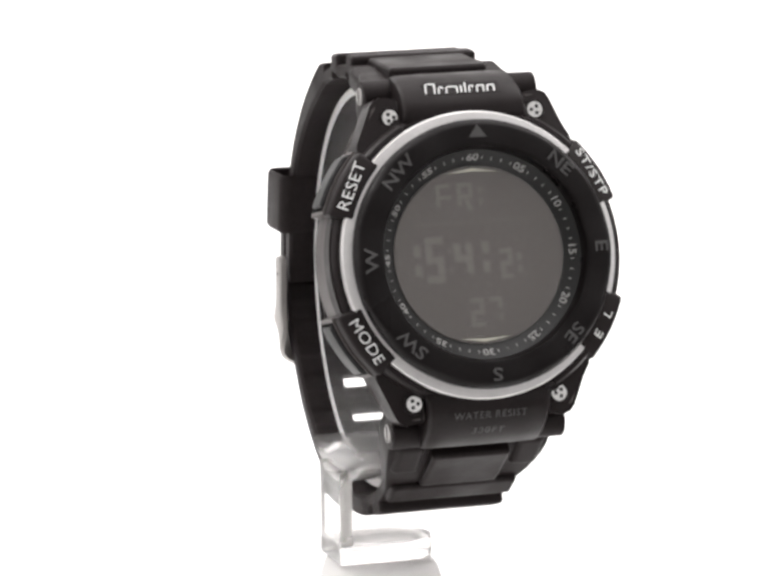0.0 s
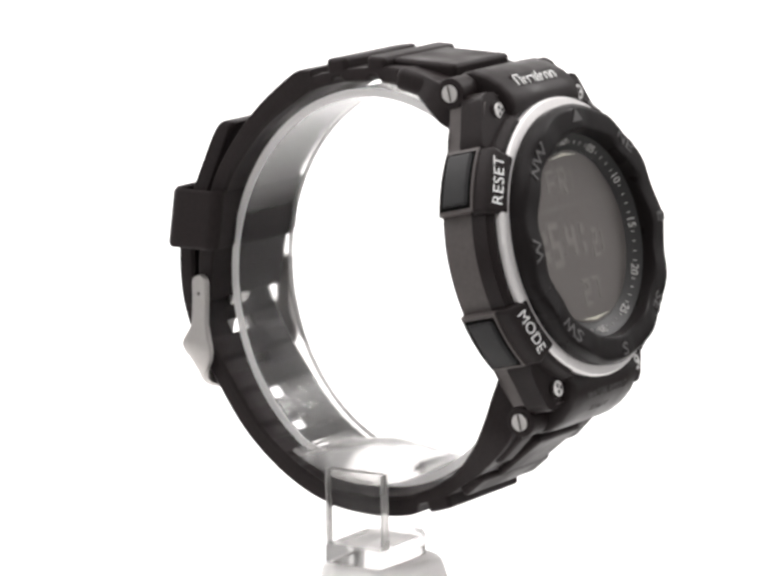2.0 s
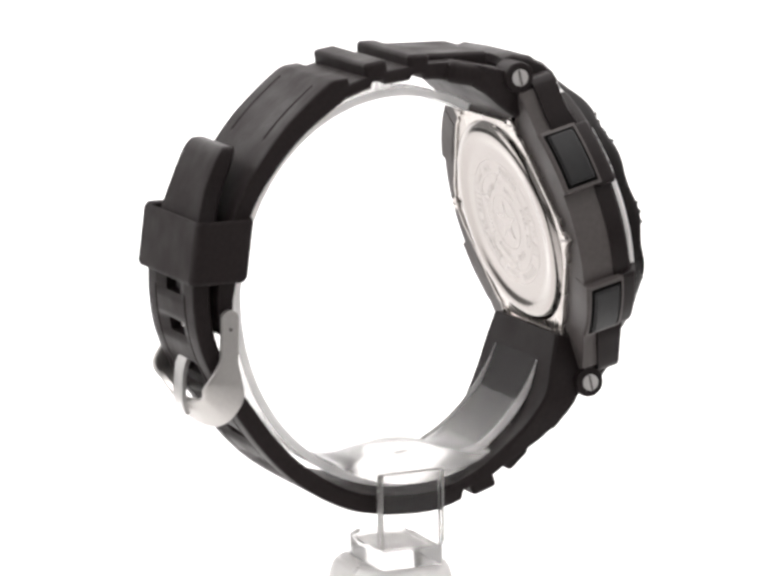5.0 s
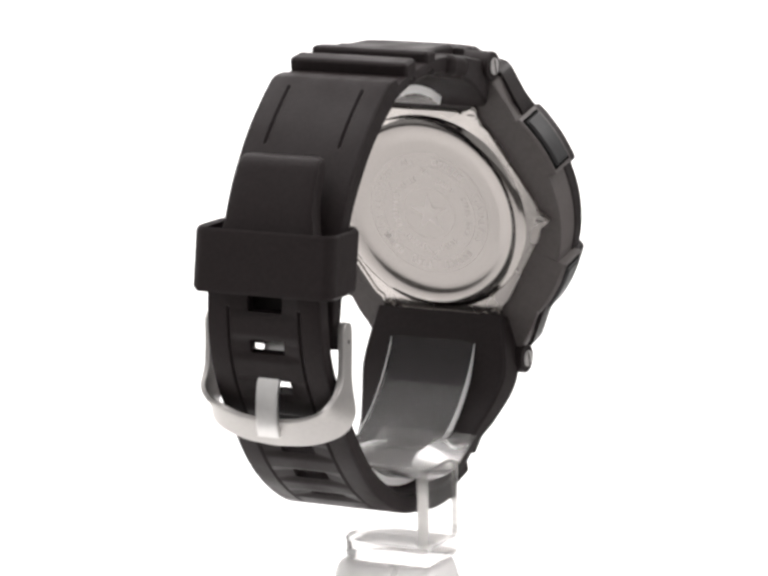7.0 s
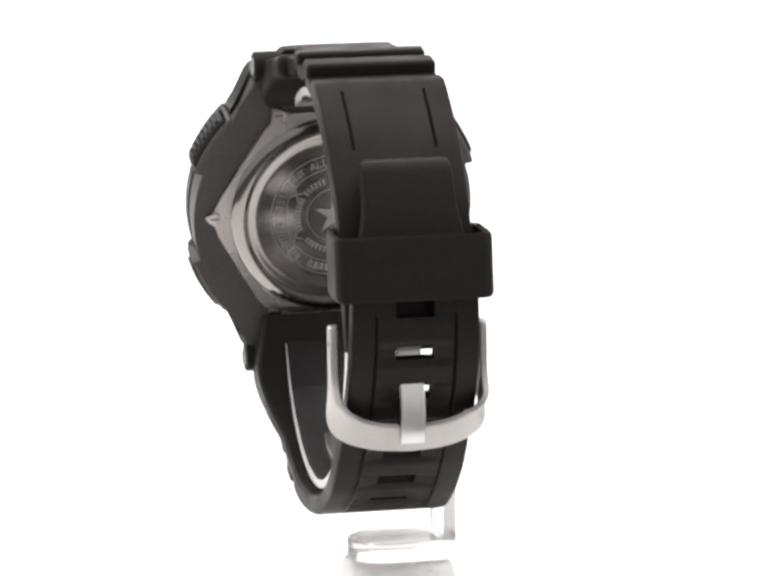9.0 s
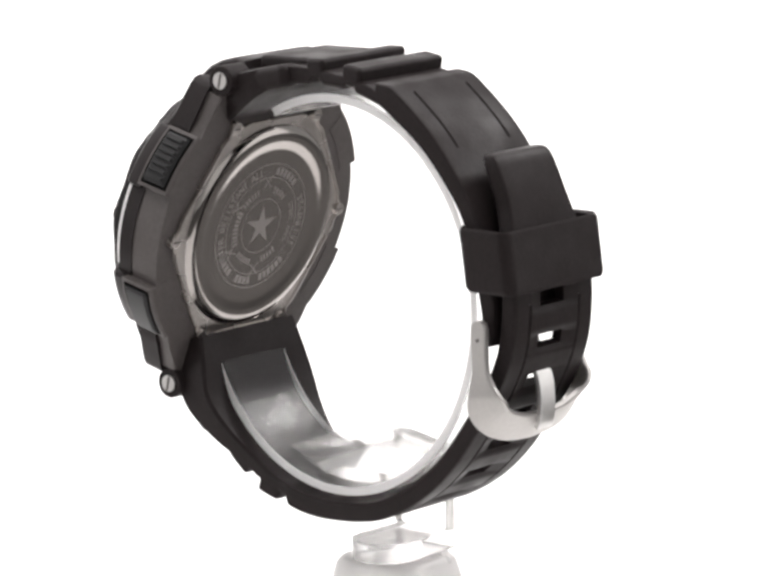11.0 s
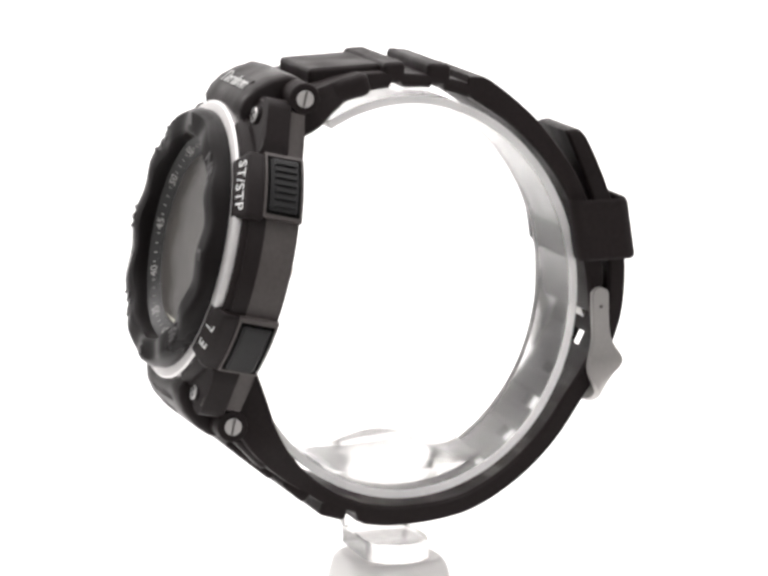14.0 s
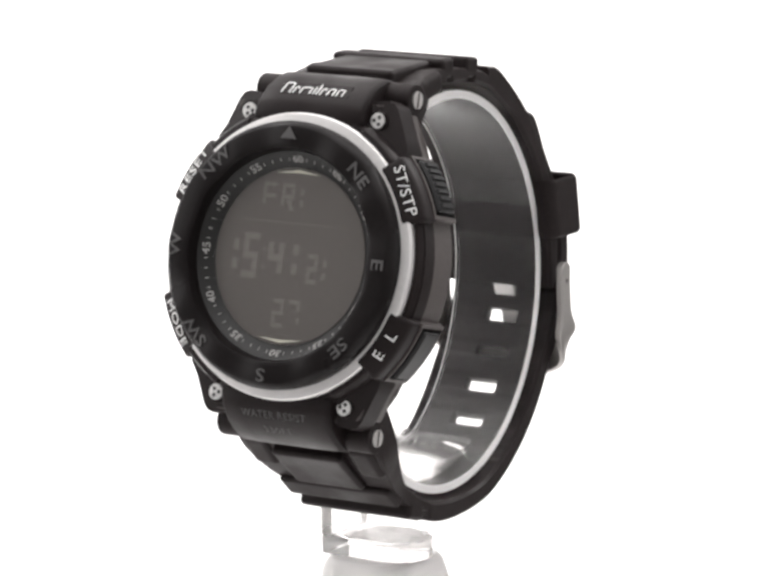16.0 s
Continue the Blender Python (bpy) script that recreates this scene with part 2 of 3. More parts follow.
def whole_watch():
    watch = tagged(new("wristwatch"), "black resin digital sports watch buckled round a clear stand", "watch")
    watch_case(watch)

    def cpart(name, bm, mat, parent, label="", smooth=35):
        return part(name, bm, mat, parent, label, CASE, smooth)

    # end plates over the spring bars, with the maker's mark above and the depth rating below
    for sign in (1, -1):
        prof = [(22.6, 33.5), (22.6, 37.2), (23.8, 37.7), (25.8, 37.1), (27.8, 35.7), (29.6, 33.4), (30.9, 30.6), (30.9, 28.6), (29.4, 28.0), (27.2, 30.5)]
        bm = bmesh.new()
        rows = []
        for x, drop in ((-10.4, 0.9), (-9.6, 0.15), (-6, 0.0), (6, 0.0), (9.6, 0.15), (10.4, 0.9)):
            rows.append([bm.verts.new((x * (1 + 0.006 * (30 - y)), sign * (y - drop * 0.6), n - drop)) for y, n in prof])
        k = len(prof)
        for a, b in zip(rows, rows[1:]):
            for j in range(k):
                bm.faces.new((a[j], a[(j + 1) % k], b[(j + 1) % k], b[j]))
        bm.faces.new(rows[0])
        bm.faces.new(rows[-1])
        plate = cpart("end_plate", bm, SHELL, watch, "curved black end plate", 50)
        if sign > 0:
            # the maker's mark as plain strokes
            bm = box(-6.5, 6.7, -0.9, 1.6, -0.3, -0.05, 0)
            bmesh.ops.transform(bm, matrix=turn(0, 27.5, 35.98, 0, -38), verts=bm.verts)
            mark = cpart("maker_mark", bm, SHELL, plate, "smooth black field with a white mark")
            x = -6.4
            for w, high in ((1.75, 2.3), (0.9, 1.5), (2.1, 1.5), (0.0, 1.6), (0.0, 2.2), (0.9, 1.5), (1.35, 1.5), (1.35, 1.5)):
                t, lean = 0.24, 0.16
                pts = [(0, 0), (t, 0), (t, high)] + ([(0, high)] if w == 0 else [])
                if w:
                    pts = [(0, 0), (t, 0), (t, high - t), (w - t, high - t), (w - t, 0 if w > 1 else high - 0.5), (w, 0 if w > 1 else high - 0.5), (w, high - 0.2), (w - 0.25, high), (0.3, high), (0, high - 0.35)]
                bm = prism([(x + q + lean * r, r - 0.75) for q, r in pts], 0, 0.1)
                bmesh.ops.transform(bm, matrix=turn(0, 27.5, 35.98, 0, -38), verts=bm.verts)
                cpart("mark_shape", bm, WHITE, mark, "white printed shape")
                x += max(w, t) + 0.46
        else:
            cpart("lettering", lettering("WATER RESIST", 1.75, turn(0, -26.2, 36.9, 0, 24), 1.12), GHOST, plate, "faint grey lettering")
            cpart("lettering", lettering("330FT", 1.9, turn(0, -28.6, 34.75, 0, 50), 1.2), GHOST, plate, "faint grey lettering")

    # bezel, silver ring
    lobe = lambda a: 0.30 * math.cos(12 * a)
    cpart("silver_ring", lathe([(21.2, 37.0), (23.65, 37.0), (23.7, 38.0), (23.4, 38.4), (21.2, 38.85)], 128), SILVER, watch, "bright silver ring under the bezel")
    bezel = cpart("bezel", lathe([(17.2, 38.4), (21.95, 38.4), (22.1, 40.3, 0.3), (21.6, 41.3, 0.8), (20.9, 41.75, 1), (18.3, 41.95, 1), (17.6, 41.6, 0.8), (17.25, 40.6, 0.2)], 192, wobble=lobe), BEZEL, watch, "black resin compass bezel")
    marks = (("NW", 135, 2.9), ("W", 180, 3.0), ("SW", 225, 2.9), ("S", 270, 3.0), ("SE", 315, 2.9), ("E", 0, 3.1), ("NE", 45, 2.9))
    for word, a, size in marks:
        c, s = math.cos(radians(a)), math.sin(radians(a))
        up = a - 90
        bm = lettering(word, size, turn(19.7 * c, 19.7 * s, 41.94, up) @ Matrix.Diagonal((1.3, 1, 1, 1)), 1.0, 0.12, 0.03)
        for v in bm.verts:
            v.co.z += lobe(math.atan2(v.co.y, v.co.x))
        cpart("mark", bm, GHOST, bezel, "dim grey compass letter")
    cpart("arrow", prism([(-1.5, 19.0), (1.5, 19.0), (0, 21.0)], 41.9, 42.32), GHOST, bezel, "dim grey triangle")

    # chapter ring with numerals and ticks
    chapter = cpart("chapter_ring", lathe([(14.64, 36.6), (17.4, 36.6), (17.4, 39.4), (16.9, 39.3), (15.0, 37.7), (14.64, 37.6)], 128), DIAL, watch, "black minute ring")
    slope = 39.0
    for k in range(60):
        a = 90 - 6 * k
        c, s = math.cos(radians(a)), math.sin(radians(a))
        if k % 5 == 0:
            bm = lettering("%02d" % (k or 60), 1.85, turn(15.95 * c, 15.95 * s, 38.55, a - 90, slope) @ Matrix.Diagonal((1.15, 1, 1, 1)), 1.0, 0.05, 0.02)
            cpart("numeral", bm, PALE, chapter, "pale minute numeral")
        else:
            bm = box(-0.07, 0.07, -0.3, 0.3, -0.04, 0.04, 0)
            bmesh.ops.transform(bm, matrix=turn(15.95 * c, 15.95 * s, 38.55, a - 90, slope), verts=bm.verts)
            cpart("tick", bm, PALE, chapter)

    # display
    lcd = cpart("display", disc(14.6, 37.2, 37.7, 72, 0), PANEL, watch, "dark grey liquid crystal display")
    # bright glints at the display's top and bottom, painted as pale slivers
    for sign in (1, -1):
        sliver = [(-4.4, 13.55 * sign), (0, 13.75 * sign), (4.4, 13.55 * sign), (0, 14.25 * sign)]
        cpart("glint_strip", prism(sliver if sign < 0 else sliver[::-1], 37.71, 37.78), GLINT, lcd, "pale curved strip painted as a glint")
    lit = {"0": "abcdef", "1": "ef", "2": "abged", "4": "fgbc", "5": "afgcd", "7": "abc", "F": "aefg", "R": "abefg", "I": "ef"}

    def digit(ch, x, y, h, w):
        b = h * 0.165
        spots = {"a": (x, x + w, y + h - b, y + h), "d": (x, x + w, y, y + b), "g": (x, x + w, y + h / 2 - b / 2, y + h / 2 + b / 2),
                 "f": (x, x + b, y + h / 2 + b / 2, y + h - b), "e": (x, x + b, y + b, y + h / 2 - b / 2), "b": (x + w - b, x + w, y + h / 2 + b / 2, y + h - b), "c": (x + w - b, x + w, y + b, y + h / 2 - b / 2)}
        leg = [prism([(x + w * 0.4, y + h / 2 - b * 0.6), (x + w * 0.4 + b * 1.1, y + h / 2 - b * 0.6), (x + w, y), (x + w - b * 1.1, y)], 37.71, 37.77)] if ch == "R" else []
        return leg + [box(q[0] + 0.06, q[1] - 0.06, q[2] + 0.06, q[3] - 0.06, 37.71, 37.77, 0) for q in (spots[n] for n in lit[ch])]

    rows = (("FRI", -6.6, 7.4, 4.6, 2.7, 1.0), ("15", -11.2, -4.2, 7.6, 3.2, 1.0), ("41", -4.3, -4.2, 7.6, 3.3, 1.6), ("21", 3.6, -4.2, 5.0, 2.2, 0.8), ("27", -2.2, -11.8, 4.8, 2.4, 0.8))
    for word, x, y, h, w, gap in rows:
        for ch in word:
            cpart("digit", join(*digit(ch, x, y, h, w)), SEGMENT, lcd, "faint pale display digit")
            x += (0.13 * h if ch in "1I" else w) + gap
    cpart("colon", join(box(-5.2, -4.75, -2.4, -1.8, 37.71, 37.77, 0), box(-5.2, -4.75, 0.6, 1.2, 37.71, 37.77, 0)), SEGMENT, lcd)
    cpart("rule", box(-10.5, 10.5, 5.4, 5.55, 37.71, 37.77, 0), SEGMENT, lcd)
    crystal = cpart("crystal", disc(14.62, 37.95, 38.35, 96, 0), GLASS, watch, "clear flat crystal")
    crystal.visible_shadow = False

    # label pods over the ring, push buttons beneath them
    pods = ((149, "RESET", 63.5, 2.8, 1.05), (212, "MODE", -60, 2.6, 1.04), (31, "ST/STP", -63.5, 2.6, 1.05), (328, "EL", 59, 2.6, 2.6))
    for a, word, run, size, gap in pods:
        prof = [(22.6, 34.0), (26.2, 34.0), (26.2, 36.6), (25.7, 37.35), (23.0, 38.67), (22.5, 38.7)]
        bm = lathe(prof, 14, a - 13.4, a + 13.4)
        round_ends(bm, 0.7)
        pod = cpart("label_pod", bm, SHELL, watch, "raised black label pod")
        c, s = math.cos(radians(a)), math.sin(radians(a))
        tilt = Matrix.Rotation(radians(26), 4, Vector((-s, c, 0)))
        m = Matrix.Translation((24.25 * c, 24.25 * s, 38.1)) @ tilt @ Matrix.Rotation(radians(run), 4, "Z")
        bm = lettering(word, size, m @ Matrix.Diagonal((1.12, 1, 1, 1)), gap, 0.05, -0.012)
        up = Vector((math.sin(radians(26)) * c, math.sin(radians(26)) * s, math.cos(radians(26))))
        for v in bm.verts:
            raised = (v.co - m.translation) @ up > 0
            v.co.z = 38.67 - (math.hypot(v.co.x, v.co.y) - 23.0) * 0.489 + (0.09 if raised else 0.0)
        cpart("lettering", bm, WHITE, pod, "white printed lettering")
    for a in (148.5, 211.5, 31.5, 328.5):
        bm = lathe([(22.0, 27.5), (26.0, 27.5), (26.5, 27.9), (26.5, 34.5), (22.0, 34.8)], 12, a - 12.6, a + 12.6)
        frame_part = cpart("button_frame", bm, GREY, watch, "charcoal button surround")
        bm = lathe([(22.5, 28.7), (26.7, 28.7), (27.1, 29.1), (27.1, 33.2), (26.7, 33.6), (22.5, 33.6)], 12, a - 10.0, a + 10.0)
        round_ends(bm, 0.35)
        key = cpart("button", bm, KEY, watch, "dark resin push button, finely ribbed" if a == 31.5 else "smooth dark resin push button")
        # barely proud of the surround; its black paints the gap's shade
        gap = lathe([(22.5, 28.2), (26.57, 28.2), (26.57, 34.05), (22.5, 34.05)], 12, a - 11.2, a + 11.2)
        cpart("button_gap_shade", gap, GAP, frame_part, "near-black slab painting the shaded gap round the button")
        for k in range(-3, 4) if a == 31.5 else ():
            b = a + k * 2.6
            cpart("ridge", lathe([(26.9, 29.1), (27.5, 29.4), (27.5, 32.9), (26.9, 33.2)], 2, b - 0.65, b + 0.65), KEY, key)

    # black covers over the four lugs
    for sx in (-1, 1):
        for sy in (-1, 1):
            pts = [(11.0, 26.6), (13.6, 27.0), (14.8, 26.6), (15.6, 25.6), (16.6, 23.3), (17.6, 21.0), (18.6, 19.0), (18.4, 17.0), (11.0, 21.0)]
            pts = [(sx * x, sy * y) for x, y in pts]
            bm = prism(pts if sx * sy < 0 else pts[::-1], 30.4, 34.9, 0.8, 4, True)
            for v in bm.verts:
                if v.co.z > 33:
                    v.co.z += min(1.7, max(-0.4, (26.7 - math.hypot(v.co.x, v.co.y)) * 0.55))
            cpart("lug_cover", bm, SHELL, watch, "black resin lug cover")

    # raised shoulders outside the ring, between pods and lugs
    for mid in (53, 127, 233, 307):
        bm = lathe([(23.75, 35.5), (25.2, 35.5), (25.1, 37.2), (24.6, 37.9), (23.85, 38.1)], 10, mid - 9.5, mid + 9.5)
        round_ends(bm, 0.3)
        cpart("shoulder", bm, SHELL, watch, "raised black rim beside the lug")

    # screws on the front
    for sx in (-12.6, 12.6):
        for sy in (-23.5, 23.5):
            cpart("screw_seat", disc(1.75, 34.3, 35.55, 32, 0.2, sx, sy), SHELL, watch, "black recessed screw seat")
            screw = cpart("screw", disc(1.36, 34.9, 35.8, 32, 0.18, sx, sy), SCREW, watch, "small bright three-hole screw")
            for k in range(3):
                b = radians(90 + 120 * k + sx * 7)
                cpart("socket", disc(0.34, 35.6, 35.83, 12, 0, sx + 0.62 * math.cos(b), sy + 0.62 * math.sin(b)), DIAL, screw)

    # case back
    ears = [(0, 21.5), (180, 21.5)] + [(t, 21.9) for t in (61.3, 118.7, 241.3, 298.7)]

    def back_outline(grow=0.0):
        pts = []
        for i in range(180):
            a = i * 2.0
            mid = min(abs((a - c + 180) % 360 - 180) for c in (30.6, 90, 149.4, 210.6, 270, 329.4))
            r = 19.6 / math.cos(radians(min(mid, 21)))
            for at, far in ears:
                d = (a - at + 180) % 360 - 180
                r = max(r, 19.2 + (far + 1.6 - 19.2) * math.exp(-(d / 4.9) ** 2))
            pts.append(((r + grow) * math.cos(radians(a)), (r + grow) * math.sin(radians(a))))
        return pts

    back = cpart("case_back", prism(back_outline(), 27.0, 27.9, 0.25), STEEL, watch, "polished stainless steel case back")
    cpart("back_dome", lathe([(0.01, 26.4), (13.7, 26.4), (13.75, 26.4), (14.3, 26.36), (15.0, 26.2), (15.6, 26.06), (16.2, 26.0), (16.8, 26.03), (17.5, 26.19), (18.1, 26.5), (18.6, 27.1), (0.01, 27.1)], 128), BRUSHED, back, "brushed steel disc with a rolled rim")
    for at, far in ears:
        sx, sy = far * math.cos(radians(at)), far * math.sin(radians(at))
        screw = cpart("back_screw", disc(1.15, 26.5, 27.2, 24, 0.2, sx, sy), STEEL, back, "small steel screw")
        cpart("slot", box(sx - 0.75, sx + 0.75, sy - 0.14, sy + 0.14, 26.46, 26.7, 0), ENGRAVE, screw)
    flip = Matrix(((-1, 0, 0, 0), (0, 1, 0, 0), (0, 0, -1, 26.4), (0, 0, 0, 1)))

    def engrave(bm, label=""):
        bmesh.ops.transform(bm, matrix=flip, verts=bm.verts)
        return cpart("engraving", bm, ETCH, back, label)

    # lettering round the emblem, read clockwise
    for word, mid, far, size, pitch in (("WATER RESISTANT", 170, 10.1, 1.9, 6.2), ("ALL", 108, 10.1, 1.9, 6.2), ("STAINLESS", -2, 10.1, 1.9, 6.2), ("STEEL BACK", -2, 7.7, 1.45, 5.8)):
        for i, ch in enumerate(word):
            a = mid - (i - (len(word) - 1) / 2) * pitch
            if ch != " ":
                engrave(lettering(ch, size, turn(far * math.cos(radians(a)), far * math.sin(radians(a)), 0, a - 90), 1, 0.025))
    # worn words that cannot be read
    for mid, count in ((62, 6), (-62, 6), (-105, 4), (-140, 4)):
        for i in range(count):
            a = mid - (i - (count - 1) / 2) * 6.2
            bm = box(-0.4, 0.4, -0.65, 0.65, 0, 0.025, 0)
            bmesh.ops.transform(bm, matrix=turn(10.1 * math.cos(radians(a)), 10.1 * math.sin(radians(a)), 0, a - 90), verts=bm.verts)
            engrave(bm)
    for mid, count in ((178, 9), (125, 6), (58, 5), (-62, 5), (-120, 6)):
        for i in range(count):
            a = mid - (i - (count - 1) / 2) * 6.4
            bm = box(-0.22, 0.22, -0.55, 0.55, 0, 0.025, 0)
            bmesh.ops.transform(bm, matrix=turn(6.7 * math.cos(radians(a)), 6.7 * math.sin(radians(a)), 0, a - 90), verts=bm.verts)
            engrave(bm)
    # crossed struts between the two rings, a star in the middle
    for k in range(1, 5):
        for cross in (-1, 1):
            bm = box(-1.5, 1.5, -0.12, 0.12, 0, 0.02, 0)
            a = 30 + 60 * k
            bmesh.ops.transform(bm, matrix=turn(8.1 * math.cos(radians(a)), 8.1 * math.sin(radians(a)), 0, a + 45 * cross), verts=bm.verts)
            engrave(bm)
    tips = [((3.9 if k % 2 == 0 else 1.3) * math.cos(radians(90 + 36 * k)), (3.9 if k % 2 == 0 else 1.3) * math.sin(radians(90 + 36 * k))) for k in range(10)]
    engrave(prism(tips, 0, 0.035), "engraved five-pointed star")
    for r in (4.9, 8.9, 11.4):
        engrave(lathe([(r, 0), (r + 0.14, 0), (r + 0.14, 0.025), (r, 0.025)], 72))
    border = back_outline(-0.05)
    inner = back_outline(-0.55)
    bm = bmesh.new()
    loops = [[bm.verts.new((x, y, z)) for x, y in pts] for pts, z in ((border, 27.2), (border, 26.75), (inner, 26.75), (inner, 27.2))]
    for i in range(4):
        a, b = loops[i], loops[(i + 1) % 4]
        for j in range(len(a)):
            bm.faces.new((a[j], a[(j + 1) % len(a)], b[(j + 1) % len(b)], b[j]))
    cpart("back_border", bm, STEEL, back, "raised bright border")

    # spring bars
    for y in (27.9, -27.9):
        for sx in (-1, 1):
            bm = bmesh.new()
            bmesh.ops.create_cone(bm, segments=32, cap_ends=True, radius1=1.45, radius2=1.45, depth=0.7, matrix=Matrix.Translation((sx * 15.0, y, 28.4)) @ Matrix.Rotation(radians(90), 4, "Y"))
            pin = cpart("spring_bar", bm, PIN, watch, "bright slotted pin end")
            cpart("slot", box(sx * 15.42 - 0.08, sx * 15.42 + 0.08, y - 1.3, y + 1.3, 28.25, 28.55, 0), ENGRAVE, pin)
            bm = bmesh.new()
            bmesh.ops.create_cone(bm, segments=40, cap_ends=True, radius1=2.65, radius2=2.65, depth=5.0, matrix=Matrix.Translation((sx * 12.6, y, 28.4)) @ Matrix.Rotation(radians(90), 4, "Y"))
            bmesh.ops.bevel(bm, geom=[e for e in bm.edges if abs(abs(e.verts[0].co.x) - 15.1) < 0.01 and abs(abs(e.verts[1].co.x) - 15.1) < 0.01], offset=0.35, segments=2, affect="EDGES", profile=0.5)
            cpart("lug_barrel", bm, RUBBER, watch)
    straps(watch)
    return watch


def strap_mid(v):
    """The strap's middle drifts a little sideways towards the buckle."""
    return 3.1 + (v + 35) / 70 * 1.05


def sweep_band(rows, holes=(), groove=lambda v, z: True, arches=()):
    """A band with rounded edges along rows of (v, z, thickness, half width); v, z run along its inner face. holes: row ranges cut through its middle."""
    bm = bmesh.new()
    pts = [np.array(r[:2]) for r in rows]
    loops = []
    for i, r in enumerate(rows):
        d = pts[min(i + 1, len(pts) - 1)] - pts[max(i - 1, 0)]
        d = d / np.linalg.norm(d)
        nrm = np.array((d[1], -d[0])) * SIGN[0]
        t, w = r[2], r[3]
        f = max([math.sqrt(max(0.0, 1 - ((r[0] - c) / 1.2) ** 2)) for c in arches] or [0.0]) * 1.1
        g = w * 0.62
        gd = 0.45 if groove(r[0], r[1]) else 0.0
        near = min([abs(i - (a + b) / 2) - (b - a) / 2 for a, b in holes] or [9])
        dip = max(0.0, min(1.0, 1.0 - near / 2))
        ti, fi = t - 0.65 * dip, f + 0.7 * dip
        sec = [(-w + 0.6, t), (-g - 0.35, t), (-g, t - gd), (-g + 0.35, t), (-3.2, ti), (3.2, ti), (g - 0.35, t), (g, t - gd), (g + 0.35, t), (w - 0.6, t),
               (w - 0.15, t - 0.2), (w, t - 0.65), (w, f + 0.5), (w - 0.5, f), (3.2, fi), (-3.2, fi), (-w + 0.5, f), (-w, f + 0.5), (-w, t - 0.65), (-w + 0.15, t - 0.2)]
        loops.append([bm.verts.new((strap_mid(r[0]) + u, (pts[i] + nrm * h)[0], (pts[i] + nrm * h)[1])) for u, h in sec])
    k = len(loops[0])
    for i in range(len(loops) - 1):
        open_here = any(a <= i < b for a, b in holes)
        for j in range(k):
            if open_here and j in (4, 14):
                continue
            bm.faces.new((loops[i][j], loops[i + 1][j], loops[i + 1][(j + 1) % k], loops[i][(j + 1) % k]))
    for a, b in holes:
        for i in range(a, b):
            bm.faces.new((loops[i][4], loops[i + 1][4], loops[i + 1][15], loops[i][15]))
            bm.faces.new((loops[i][5], loops[i + 1][5], loops[i + 1][14], loops[i][14]))
        for i in (a, b):
            bm.faces.new((loops[i][4], loops[i][5], loops[i][14], loops[i][15]))
    bm.faces.new(loops[0])
    bm.faces.new(loops[-1][::-1])
    return bm


SIGN = [1]


def even(rows, count):
    """Respace rows evenly along v, z."""
    a = np.array(rows)
    s = np.concatenate([[0], np.cumsum(np.linalg.norm(np.diff(a[:, :2], axis=0), axis=1))])
    at = np.linspace(0, s[-1], count)
    return np.stack([np.interp(at, s, a[:, j]) for j in range(a.shape[1])], 1), s[-1]


